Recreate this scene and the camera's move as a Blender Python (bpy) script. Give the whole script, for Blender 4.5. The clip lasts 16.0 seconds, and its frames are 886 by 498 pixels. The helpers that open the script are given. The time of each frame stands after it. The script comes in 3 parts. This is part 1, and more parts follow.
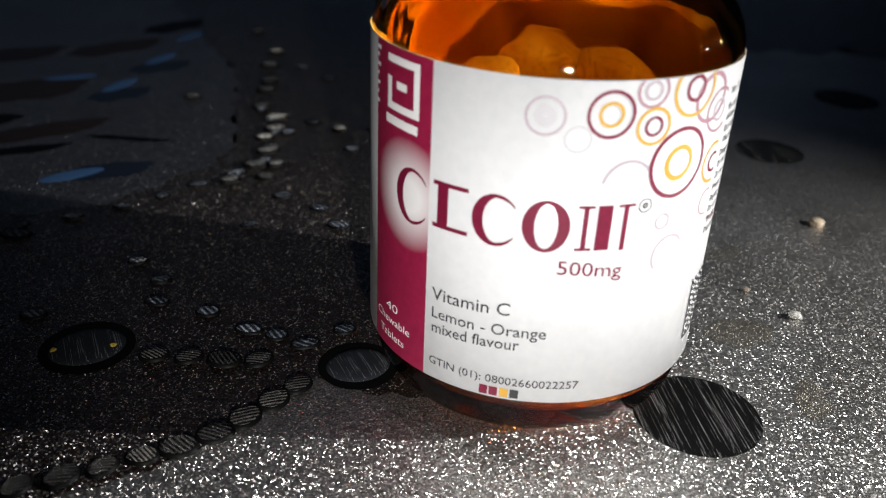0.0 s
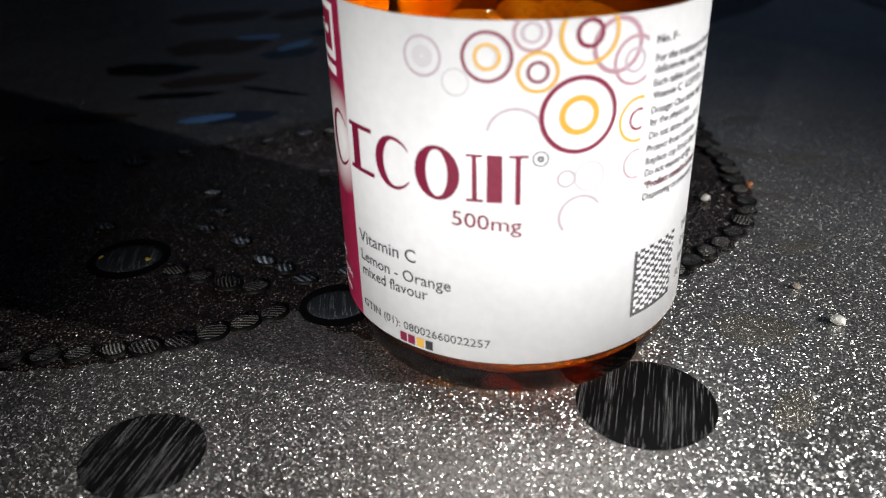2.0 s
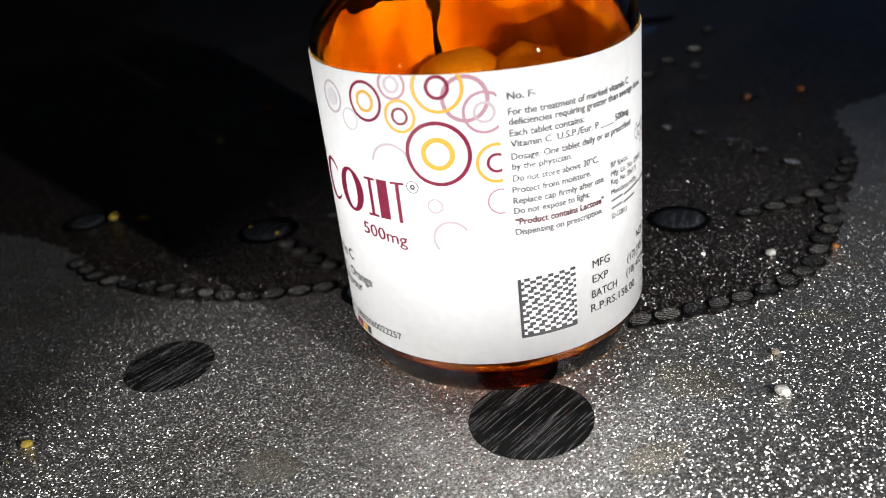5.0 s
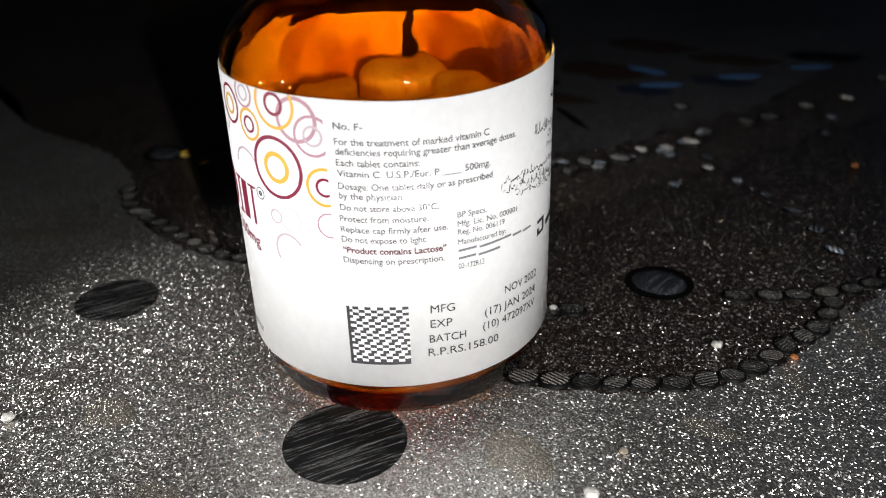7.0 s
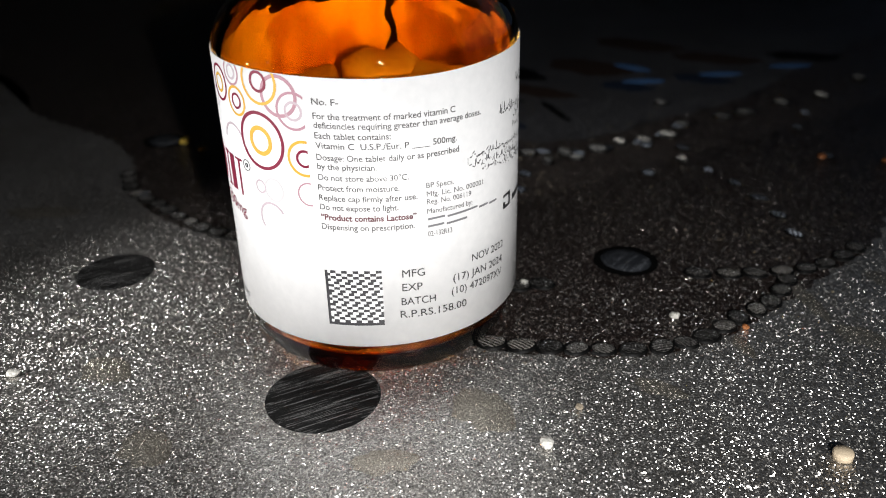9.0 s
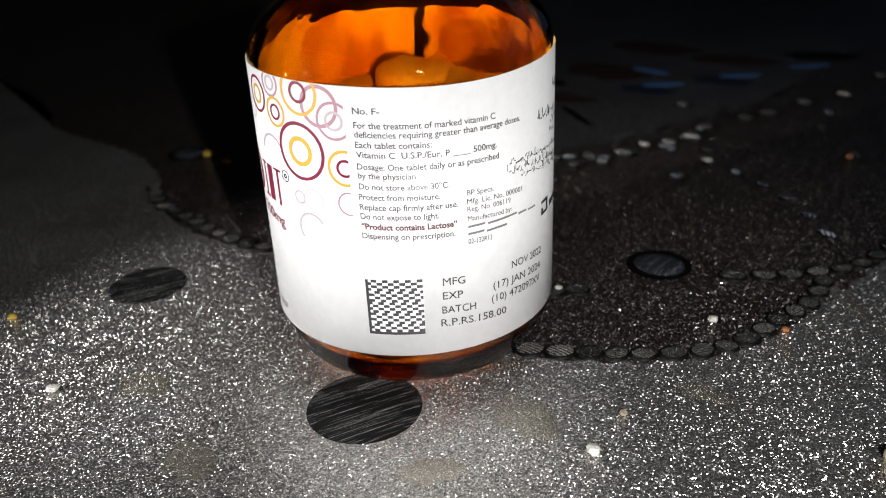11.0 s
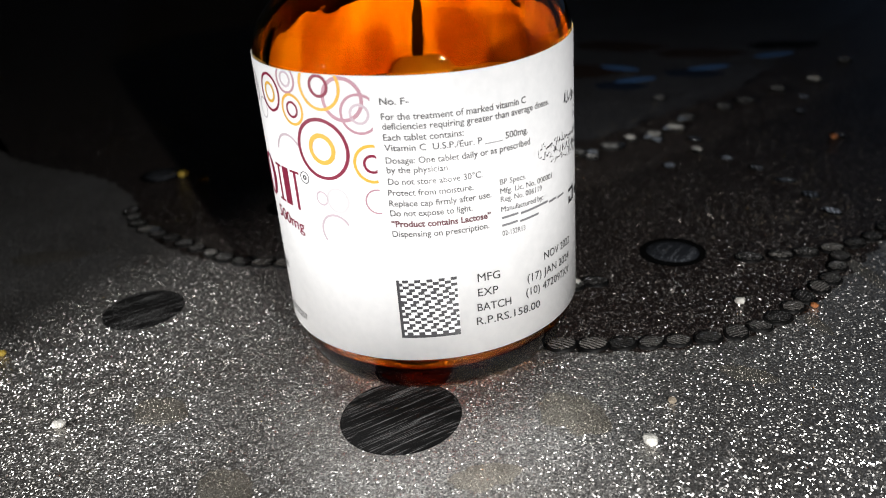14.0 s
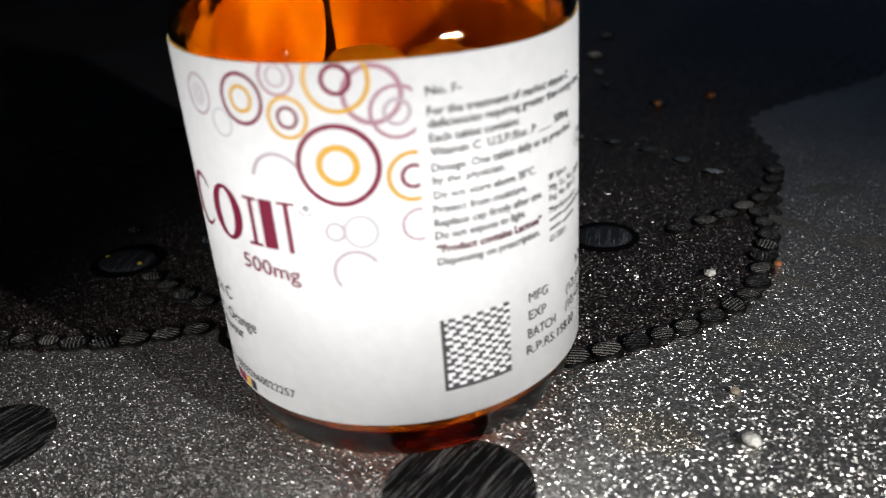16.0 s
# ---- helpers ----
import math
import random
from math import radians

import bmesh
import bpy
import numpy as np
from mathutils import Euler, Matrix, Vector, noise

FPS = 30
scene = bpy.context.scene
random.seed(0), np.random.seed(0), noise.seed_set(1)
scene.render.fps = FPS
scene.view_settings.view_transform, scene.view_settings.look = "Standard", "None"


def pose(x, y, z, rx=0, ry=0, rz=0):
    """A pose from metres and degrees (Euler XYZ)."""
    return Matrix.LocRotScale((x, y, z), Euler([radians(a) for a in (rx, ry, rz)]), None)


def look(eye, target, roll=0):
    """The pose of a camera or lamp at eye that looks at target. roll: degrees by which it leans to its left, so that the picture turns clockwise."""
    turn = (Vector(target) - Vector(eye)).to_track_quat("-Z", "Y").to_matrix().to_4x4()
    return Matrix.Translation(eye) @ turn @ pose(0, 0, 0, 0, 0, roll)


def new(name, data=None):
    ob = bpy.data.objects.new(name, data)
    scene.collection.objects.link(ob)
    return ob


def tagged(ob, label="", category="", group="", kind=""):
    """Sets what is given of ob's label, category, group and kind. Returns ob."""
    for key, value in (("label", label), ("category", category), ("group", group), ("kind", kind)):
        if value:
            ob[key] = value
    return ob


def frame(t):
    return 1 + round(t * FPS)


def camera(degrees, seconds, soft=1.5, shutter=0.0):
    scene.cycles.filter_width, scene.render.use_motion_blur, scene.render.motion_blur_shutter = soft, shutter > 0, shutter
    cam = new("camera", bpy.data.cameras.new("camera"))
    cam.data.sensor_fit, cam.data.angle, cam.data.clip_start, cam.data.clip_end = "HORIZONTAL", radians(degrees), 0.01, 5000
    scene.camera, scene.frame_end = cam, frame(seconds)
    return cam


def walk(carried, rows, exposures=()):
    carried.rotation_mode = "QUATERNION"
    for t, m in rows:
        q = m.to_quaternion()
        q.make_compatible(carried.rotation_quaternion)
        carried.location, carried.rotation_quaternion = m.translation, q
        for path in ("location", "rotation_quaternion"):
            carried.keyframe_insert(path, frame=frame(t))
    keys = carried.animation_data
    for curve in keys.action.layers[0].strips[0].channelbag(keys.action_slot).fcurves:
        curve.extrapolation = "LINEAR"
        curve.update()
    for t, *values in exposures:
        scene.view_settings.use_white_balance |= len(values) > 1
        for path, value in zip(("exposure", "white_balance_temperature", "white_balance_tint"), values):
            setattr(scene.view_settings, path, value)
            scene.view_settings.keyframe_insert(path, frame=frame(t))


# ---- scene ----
# Lengths below are in centimetres and turned into metres by CM.
CM = 0.01
cam = camera(54.39, 16.0, soft=1.0, shutter=0.3)
cam.data.dof.use_dof = True
cam.data.dof.focus_distance = 13.0 * CM
cam.data.dof.aperture_fstop = 22.0

# seconds, eye x y z, target x y z, roll
PATH = [
    (0, -2.773, -11.516, 7.889, -1.514, -0.993, 2.261, 2.55),
    (0.5, -1.404, -11.425, 7.734, -1.315, -0.892, 1.986, 0.95),
    (1, -0.303, -11.436, 7.430, -1.271, -0.971, 1.637, 0.13),
    (1.5, 0.861, -11.295, 7.681, -1.066, -0.995, 1.833, -1.05),
    (2, 2.020, -11.382, 7.434, -0.736, -1.251, 1.624, -1.78),
    (2.5, 2.834, -11.489, 7.506, -1.062, -1.714, 1.738, -3.45),
    (3, 4.015, -11.780, 7.835, -1.114, -2.526, 2.172, -4.89),
    (3.5, 5.638, -11.626, 8.038, -0.364, -2.852, 2.472, -5.55),
    (3.7, 6.574, -11.790, 8.210, 0.019, -3.353, 2.744, -6.40),
    (5.8, 9.915, -8.899, 7.482, 1.188, -2.703, 2.055, -5.21),
    (6, 10.534, -8.714, 7.272, 1.400, -3.213, 1.769, -4.63),
    (6.5, 11.159, -5.884, 7.746, 1.855, -0.595, 2.317, -2.37),
    (7, 11.955, -5.030, 8.400, 2.385, -0.345, 2.880, -1.89),
    (7.5, 12.742, -4.694, 8.385, 3.130, -0.041, 2.911, -1.87),
    (8, 12.943, -4.718, 8.134, 3.349, -0.019, 2.669, -1.50),
    (8.5, 13.123, -4.829, 8.315, 3.491, -0.185, 2.869, -1.68),
    (9, 13.241, -5.101, 8.384, 3.617, -0.457, 2.924, -1.48),
    (9.5, 13.183, -5.102, 8.512, 3.508, -0.547, 3.067, -1.75),
    (10, 13.262, -5.137, 8.647, 3.553, -0.665, 3.193, -1.87),
    (10.2, 13.150, -5.172, 8.626, 3.422, -0.714, 3.195, -2.01),
    (12.3, 12.912, -6.059, 8.060, 3.267, -1.283, 2.754, -3.97),
    (12.5, 12.959, -6.054, 8.172, 3.254, -1.381, 2.883, -4.17),
    (13, 12.892, -6.270, 7.921, 3.242, -1.388, 2.721, -4.40),
    (13.5, 12.579, -6.356, 8.038, 2.947, -1.398, 2.875, -4.57),
    (14, 11.984, -6.539, 7.868, 2.553, -1.207, 2.708, -4.78),
    (14.5, 11.295, -6.841, 7.656, 2.398, -0.681, 2.471, -4.55),
    (15, 10.480, -7.134, 7.331, 2.379, 0.091, 2.217, -4.19),
    (15.5, 8.774, -7.765, 7.171, 1.609, 0.291, 1.901, -4.22),
    (16, 6.993, -8.400, 7.169, 0.586, 0.251, 1.866, -4.46),
]
EXPOSURES = [(0.0, 0.12), (1.5, 0.02), (3.7, 0.05), (5.8, 0.2), (6.5, 0.1), (14.0, 0.1), (15.0, 0.0), (16.0, -0.15)]
walk(cam, [(t, look(Vector((ex, ey, ez)) * CM, Vector((tx, ty, tz)) * CM, roll))
           for t, ex, ey, ez, tx, ty, tz, roll in PATH], EXPOSURES)

# ---- light: a dark room; two fixed spots stand in for the small torch that goes round the bottle with the phone ----
# faint blue fill, which enters only by the opening added in wall_north
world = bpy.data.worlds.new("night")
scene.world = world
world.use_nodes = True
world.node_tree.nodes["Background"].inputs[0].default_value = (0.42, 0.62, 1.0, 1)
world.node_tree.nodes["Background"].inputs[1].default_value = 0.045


def torch(eye, target, watts, cone):
    data = bpy.data.lights.new("torch", "SPOT")
    data.energy, data.shadow_soft_size, data.color = watts, 0.2 * CM, (1.0, 0.985, 0.965)
    data.spot_size, data.spot_blend = radians(cone), 1.0
    ob = new("torch", data)
    ob.matrix_world = look(Vector(eye) * CM, Vector(target) * CM)
    return ob


# stand-ins for the torch's later and earlier places, set back for evenness
torch((20.6, -4.4, 9.2), (3.4, -0.8, 0.7), 2.4, 78)
torch((-1.0, -18.6, 6.2), (-1.2, -1.0, 2.0), 1.7, 44)


# ---- materials ----
def material(name, colour, rough=0.5, metal=0.0):
    m = bpy.data.materials.new(name)
    m.use_nodes = True
    b = m.node_tree.nodes["Principled BSDF"]
    b.inputs["Base Color"].default_value = (*colour, 1)
    b.inputs["Roughness"].default_value = rough
    b.inputs["Metallic"].default_value = metal
    return m


class Tree:
    """Short hand for the nodes of one material."""

    def __init__(self, m):
        self.t = m.node_tree
        self.b = self.t.nodes["Principled BSDF"]
        self.co = self.t.nodes.new("ShaderNodeTexCoord").outputs["Object"]

    def node(self, kind, **given):
        n = self.t.nodes.new(kind)
        for key, value in given.items():
            socket = n.inputs[key.replace("_", " ")]
            if isinstance(value, bpy.types.NodeSocket):
                self.t.links.new(value, socket)
            else:
                socket.default_value = value
        return n

    def link(self, a, b):
        self.t.links.new(a, b)

    def noise(self, scale, detail=3.0, rough=0.55, co=None):
        return self.node("ShaderNodeTexNoise", Vector=co or self.co, Scale=scale, Detail=detail, Roughness=rough).outputs["Fac"]

    def ramp(self, fac, stops):
        n = self.node("ShaderNodeValToRGB", Fac=fac)
        e = n.color_ramp.elements
        while len(e) < len(stops):
            e.new(0.5)
        for k, (at, colour) in enumerate(stops):
            e[k].position = at
            e[k].color = (*colour, 1)
        return n.outputs["Color"]

    def mix(self, fac, a, b, blend="MIX"):
        n = self.t.nodes.new("ShaderNodeMix")
        n.data_type, n.blend_type = "RGBA", blend
        for socket, value in ((n.inputs[0], fac), (n.inputs[6], a), (n.inputs[7], b)):
            if isinstance(value, bpy.types.NodeSocket):
                self.t.links.new(value, socket)
            elif isinstance(value, (int, float)):
                socket.default_value = value
            else:
                socket.default_value = (*value, 1)
        return n.outputs[2]

    def bump(self, height, strength, distance):
        n = self.node("ShaderNodeBump", Height=height, Strength=strength, Distance=distance)
        self.t.links.new(n.outputs["Normal"], self.b.inputs["Normal"])
        return n


def glitter(name, low, high, spark, share, rough, metal0=0.0, cells_per_m=3300.0, calm=0.3, steep=2.6, tilted=0.3, gloss=0.45, coat=0.0):
    """A grained sheet of small flakes, about a third of a millimetre each. Most lie nearly flat (calm), a share of them (tilted) stand up to steep and glint."""
    m = material(name, low, rough)
    g = Tree(m)
    warp = g.node("ShaderNodeTexNoise", Vector=g.co, Scale=900.0, Detail=2.0).outputs["Color"]
    shift = g.node("ShaderNodeVectorMath", Vector=warp)
    shift.operation = "SCALE"
    shift.inputs["Scale"].default_value = 0.0006
    moved = g.node("ShaderNodeVectorMath")
    g.link(g.co, moved.inputs[0])
    g.link(shift.outputs[0], moved.inputs[1])
    cells = g.node("ShaderNodeTexVoronoi", Vector=moved.outputs[0], Scale=cells_per_m)
    value = g.node("ShaderNodeSeparateColor", Color=cells.outputs["Color"])
    other = g.node("ShaderNodeTexWhiteNoise", Vector=cells.outputs["Color"])
    fleck = g.ramp(value.outputs["Red"], [(1 - share - 0.03, (0, 0, 0)), (1 - share + 0.03, (1, 1, 1))])
    grain = g.ramp(value.outputs["Green"], [(0.0, low), (0.5, [0.8 * a + 0.2 * b for a, b in zip(low, high)]), (1.0, high)])
    cloud = g.ramp(g.noise(38.0, 4.0), [(0.32, (0.7, 0.68, 0.66)), (0.7, (1.05, 1.05, 1.06))])
    base = g.mix(1.0, grain, cloud, "MULTIPLY")
    g.link(g.mix(fleck, base, spark), g.b.inputs["Base Color"])
    metal = g.node("ShaderNodeMapRange", Value=fleck)
    metal.inputs["To Min"].default_value, metal.inputs["To Max"].default_value = metal0, 0.95
    g.link(metal.outputs[0], g.b.inputs["Metallic"])
    lean = g.ramp(other.outputs["Value"], [(1 - tilted, (calm / 4, calm / 4, calm / 4)), (1.0, (steep / 4, steep / 4, steep / 4))])
    centred = g.node("ShaderNodeVectorMath", Vector=other.outputs["Color"])
    centred.operation = "SUBTRACT"
    centred.inputs[1].default_value = (0.5, 0.5, 0.5)
    flat_way = g.node("ShaderNodeVectorMath")
    flat_way.operation = "MULTIPLY"
    g.link(centred.outputs[0], flat_way.inputs[0])
    g.link(lean, flat_way.inputs[1])
    upright = g.node("ShaderNodeVectorMath")
    upright.operation = "MULTIPLY_ADD"
    g.link(flat_way.outputs[0], upright.inputs[0])
    upright.inputs[1].default_value = (4, 4, 0)
    upright.inputs[2].default_value = (0, 0, 1)
    normal = g.node("ShaderNodeVectorMath")
    normal.operation = "NORMALIZE"
    g.link(upright.outputs[0], normal.inputs[0])
    g.link(normal.outputs[0], g.b.inputs["Normal"])
    g.b.inputs["Specular IOR Level"].default_value = gloss
    g.b.inputs["Coat Weight"].default_value = coat
    g.b.inputs["Coat Roughness"].default_value = 0.3
    g.b.inputs["Coat IOR"].default_value = 1.6
    return m


SHEET = glitter("grey glitter sheet", (0.36, 0.353, 0.34), (0.98, 0.955, 0.92), (0.98, 0.97, 0.95), 0.1, 0.37, 0.95, 5200.0, 0.5, 2.45, 0.45, 0.45, 0.3)
FIELD = glitter("dark grey glitter print", (0.05, 0.051, 0.056), (0.28, 0.28, 0.3), (0.8, 0.8, 0.8), 0.04, 0.34, 0.75, 4500.0, 0.5, 2.8, 0.4, 0.45, 0.2)
MOTIF = glitter("black-brown glitter print", (0.005, 0.0033, 0.0027), (0.028, 0.0175, 0.0135), (0.95, 0.87, 0.8), 0.055, 0.3, 0.0, 5200.0, 0.6, 2.8, 0.7, 0.8, 0.05)
TAN = glitter("worn tan glitter", (0.3, 0.28, 0.235), (0.92, 0.86, 0.76), (0.92, 0.88, 0.8), 0.08, 0.36, 0.92, 5200.0, 0.5, 2.35, 0.35, 0.45, 0.25)


def scratched(name, colour, line, scale, turn):
    """Black gloss print with fine brushed hairlines along one way."""
    m = material(name, colour, 0.45)
    g = Tree(m)
    g.b.inputs["Specular IOR Level"].default_value = 0.12
    turned = g.node("ShaderNodeMapping", Vector=g.co)
    turned.inputs["Rotation"].default_value = (0, 0, turn)
    turned.inputs["Scale"].default_value = (scale, scale * 0.012, scale)
    lines = g.noise(1.0, 3.0, 0.6, turned.outputs[0])
    g.link(g.ramp(lines, [(0.57, colour), (0.63, line), (0.7, colour)]), g.b.inputs["Base Color"])
    g.bump(lines, 0.5, 0.00012)
    return m


DISC = scratched("scratched black print", (0.005, 0.005, 0.005), (0.2, 0.2, 0.2), 6000.0, radians(38))

def ribbed(name, colour, line, period, gloss=0.3, rough=0.32):
    """Dark gloss with fine raised ribs across, for the printed beads. line: lighter stripes, which also paint in glints
    on the ribs.
    """
    m = material(name, colour, rough)
    g = Tree(m)
    g.b.inputs["Specular IOR Level"].default_value = gloss
    wave = g.node("ShaderNodeTexWave", Vector=g.co, Scale=0.314 / period, Distortion=4.0, Detail=3.0)
    wave.inputs["Detail Scale"].default_value = 300.0
    wave.bands_direction = "DIAGONAL"
    each = g.t.nodes.new("ShaderNodeObjectInfo").outputs["Random"]
    # strength of the stripes and their painted glints, random from bead to bead
    worn = g.ramp(each, [(0.0, (0.15, 0.15, 0.15)), (0.5, (0.5, 0.5, 0.5)), (1.0, (1.5, 1.47, 1.4))])
    g.link(g.mix(1.0, g.ramp(wave.outputs["Fac"], [(0.62, colour), (0.93, line)]), worn, "MULTIPLY"), g.b.inputs["Base Color"])
    g.bump(wave.outputs["Fac"], 0.8, 0.0002)
    return m


BEAD = ribbed("ribbed black bead", (0.006, 0.0055, 0.0055), (0.22, 0.21, 0.2), 0.00045, 0.6, 0.25)
# line colour raised so that it carries bright torch glints
BLUEBEAD = ribbed("ribbed blue-grey bead", (0.03, 0.036, 0.05), (0.42, 0.48, 0.6), 0.0007, 1.0, 0.2)
HALO = material("plain black print", (0.003, 0.003, 0.003), 0.5)
HALO.node_tree.nodes["Principled BSDF"].inputs["Specular IOR Level"].default_value = 0.08
OVAL = scratched("scratched blue-black print", (0.018, 0.02, 0.024), (0.16, 0.17, 0.19), 2600.0, radians(38))
# whitish copy of the bead: the torch's glint is put into its colour
GLINTING = ribbed("ribbed bead with painted glints", (0.2, 0.2, 0.2), (0.8, 0.79, 0.76), 0.0008, 1.0, 0.18)
BLUE = material("blue print", (0.06, 0.15, 0.34), 0.4)
NAVY = material("dark navy print", (0.008, 0.014, 0.03), 0.45)
RUSSET = material("dark russet print", (0.02, 0.01, 0.006), 0.5)

PAPER = material("white label paper", (0.65, 0.65, 0.655), 0.38)
g = Tree(PAPER)
g.link(g.ramp(g.noise(700.0, 4.0), [(0.3, (0.62, 0.625, 0.635)), (0.7, (0.67, 0.672, 0.68))]), g.b.inputs["Base Color"])
g.bump(g.noise(260.0, 3.0), 0.06, 0.0003)
g.b.inputs["Specular IOR Level"].default_value = 0.5

CRIMSON = material("crimson ink", (0.15, 0.005, 0.028), 0.42)
g = Tree(CRIMSON)
g.link(g.ramp(g.noise(1500.0, 3.0), [(0.3, (0.13, 0.004, 0.024)), (0.72, (0.17, 0.006, 0.033))]), g.b.inputs["Base Color"])
YELLOW = material("yellow ink", (0.52, 0.29, 0.035), 0.42)
PINK = material("pale pink ink", (0.32, 0.18, 0.22), 0.42)
PALE = material("very pale grey-pink ink", (0.38, 0.32, 0.355), 0.42)
FAINT = material("faint grey ink", (0.46, 0.445, 0.465), 0.42)
GREYINK = material("dark grey ink", (0.035, 0.035, 0.04), 0.45)
FINEINK = material("grey ink of the fine print", (0.075, 0.073, 0.076), 0.45)
DARKRED = material("dark red-brown ink", (0.1, 0.035, 0.045), 0.45)
MIDINK = material("mid grey ink", (0.16, 0.16, 0.17), 0.45)
INK = material("black ink", (0.02, 0.02, 0.022), 0.45)
WHITEINK = material("white ink", (0.82, 0.8, 0.8), 0.45)

BAND = material("crimson band with a white glow", (0.30, 0.012, 0.075), 0.42)
g = Tree(BAND)
away = g.node("ShaderNodeVectorMath")
away.operation = "DISTANCE"
g.link(g.co, away.inputs[0])
ANGLE0 = radians(-55)
away.inputs[1].default_value = (2.5 * CM * math.sin(ANGLE0), -2.5 * CM * math.cos(ANGLE0), 3.28 * CM)
far = g.node("ShaderNodeMapRange", Value=away.outputs["Value"])
far.inputs["From Min"].default_value, far.inputs["From Max"].default_value = 0.22 * CM, 0.78 * CM
ink = g.ramp(g.noise(900.0, 3.0), [(0.3, (0.22, 0.007, 0.038)), (0.72, (0.28, 0.012, 0.052))])
g.link(g.mix(far.outputs[0], (0.8, 0.78, 0.78), ink), g.b.inputs["Base Color"])

TABLET = material("orange-yellow pressed tablet", (0.8, 0.42, 0.1), 0.7)
g = Tree(TABLET)
g.link(g.ramp(g.noise(1300.0, 5.0, 0.7), [(0.35, (0.82, 0.6, 0.26)), (0.55, (0.74, 0.5, 0.18)), (0.62, (0.4, 0.23, 0.07)), (0.68, (0.72, 0.5, 0.2)), (0.8, (0.84, 0.66, 0.34))]), g.b.inputs["Base Color"])
g.bump(g.noise(1500.0, 4.0), 0.4, 0.0002)

# Amber glass with a slightly uneven surface; its inner face holds the tint, so that light is coloured on its way in and out.
GLASS = material("amber glass", (0.85, 0.54, 0.1), 0.015)
g = Tree(GLASS)
g.b.inputs["Transmission Weight"].default_value = 1.0
g.b.inputs["IOR"].default_value = 1.5
drawn = g.node("ShaderNodeMapping", Vector=g.co)
drawn.inputs["Scale"].default_value = (1.0, 1.0, 0.4)
g.bump(g.noise(140.0, 1.0, 0.5, drawn.outputs[0]), 0.55, 0.001)


HEEL = GLASS.copy()
HEEL.name = "amber glass of the heel"
HEEL.node_tree.nodes["Principled BSDF"].inputs["IOR"].default_value = 1.28
HEEL.node_tree.nodes["Principled BSDF"].inputs["Base Color"].default_value = (0.8, 0.46, 0.12, 1)


def tint(name, thin, thick):
    """Clear glass, its colour varied between thin and thick by stretched noise."""
    m = material(name, thin)
    g = Tree(m)
    drawn = g.node("ShaderNodeMapping", Vector=g.co)
    drawn.inputs["Scale"].default_value = (1.0, 1.0, 0.6)
    clear = g.t.nodes.new("ShaderNodeBsdfTransparent")
    g.link(g.ramp(g.noise(125.0, 1.5, 0.5, drawn.outputs[0]), [(0.42, thick), (0.58, thin)]), clear.inputs["Color"])
    g.link(clear.outputs[0], g.t.nodes["Material Output"].inputs["Surface"])
    return m


# AMBER's bright and dark patches paint in light broken up by the shoulder
AMBER = tint("amber tint of the glass", (0.96, 0.86, 0.54), (0.74, 0.53, 0.22))
DEEP = tint("deep amber tint of the thick base", (0.86, 0.6, 0.26), (0.7, 0.42, 0.15))

CRUMBWHITE = material("white crumb", (0.55, 0.54, 0.5), 0.6)
CRUMBCREAM = material("cream crumb", (0.55, 0.45, 0.32), 0.65)
CRUMBYELLOW = material("yellow crumb", (0.4, 0.28, 0.04), 0.6)
CRUMBTAN = material("tan crumb", (0.24, 0.2, 0.15), 0.65)
CRUMBORANGE = material("orange crumb", (0.28, 0.1, 0.03), 0.6)
for m in (CRUMBWHITE, CRUMBCREAM, CRUMBTAN, CRUMBYELLOW, CRUMBORANGE):
    g = Tree(m)
    g.bump(g.noise(1800.0, 3.0), 0.5, 0.0002)
WALL = material("dim wall paint", (0.35, 0.34, 0.32), 0.8)
g = Tree(WALL)
g.link(g.ramp(g.noise(6.0, 5.0), [(0.3, (0.32, 0.31, 0.29)), (0.7, (0.38, 0.37, 0.35))]), g.b.inputs["Base Color"])
EDGE = material("dark table edge", (0.03, 0.028, 0.026), 0.5)


# ---- helpers ----
def mesh_of(bm, name, mat, smooth=True):
    data = bpy.data.meshes.new(name)
    bm.normal_update()
    bm.to_mesh(data)
    bm.free()
    data.materials.append(mat)
    if smooth:
        for f in data.polygons:
            f.use_smooth = True
    return data


def part(name, bm, mat, parent, label="", smooth=True):
    ob = new(name, bm if isinstance(bm, bpy.types.Mesh) else mesh_of(bm, name, mat, smooth))
    ob.parent = parent
    if label:
        tagged(ob, label)
    return ob


def box(x0, x1, y0, y1, z0, z1):
    bm = bmesh.new()
    bmesh.ops.create_cube(bm, size=1)
    for v in bm.verts:
        v.co = Vector(((x0, x1)[v.co.x > 0], (y0, y1)[v.co.y > 0], (z0, z1)[v.co.z > 0]))
    return bm


def lathe(profile, steps=96):
    """A turned body from (radius, height) pairs, in centimetres."""
    bm = bmesh.new()
    rings = []
    for r, z in profile:
        if r < 1e-6:
            rings.append([bm.verts.new((0, 0, z * CM))])
        else:
            rings.append([bm.verts.new((r * CM * math.cos(k * math.tau / steps), r * CM * math.sin(k * math.tau / steps), z * CM))
                          for k in range(steps)])
    for lo, hi in zip(rings, rings[1:]):
        for k in range(steps):
            n = (k + 1) % steps
            if len(lo) == 1:
                bm.faces.new((lo[0], hi[n], hi[k]))
            elif len(hi) == 1:
                bm.faces.new((lo[k], lo[n], hi[0]))
            else:
                bm.faces.new((lo[k], lo[n], hi[n], hi[k]))
    return bm


R = 2.5          # radius of the label, cm
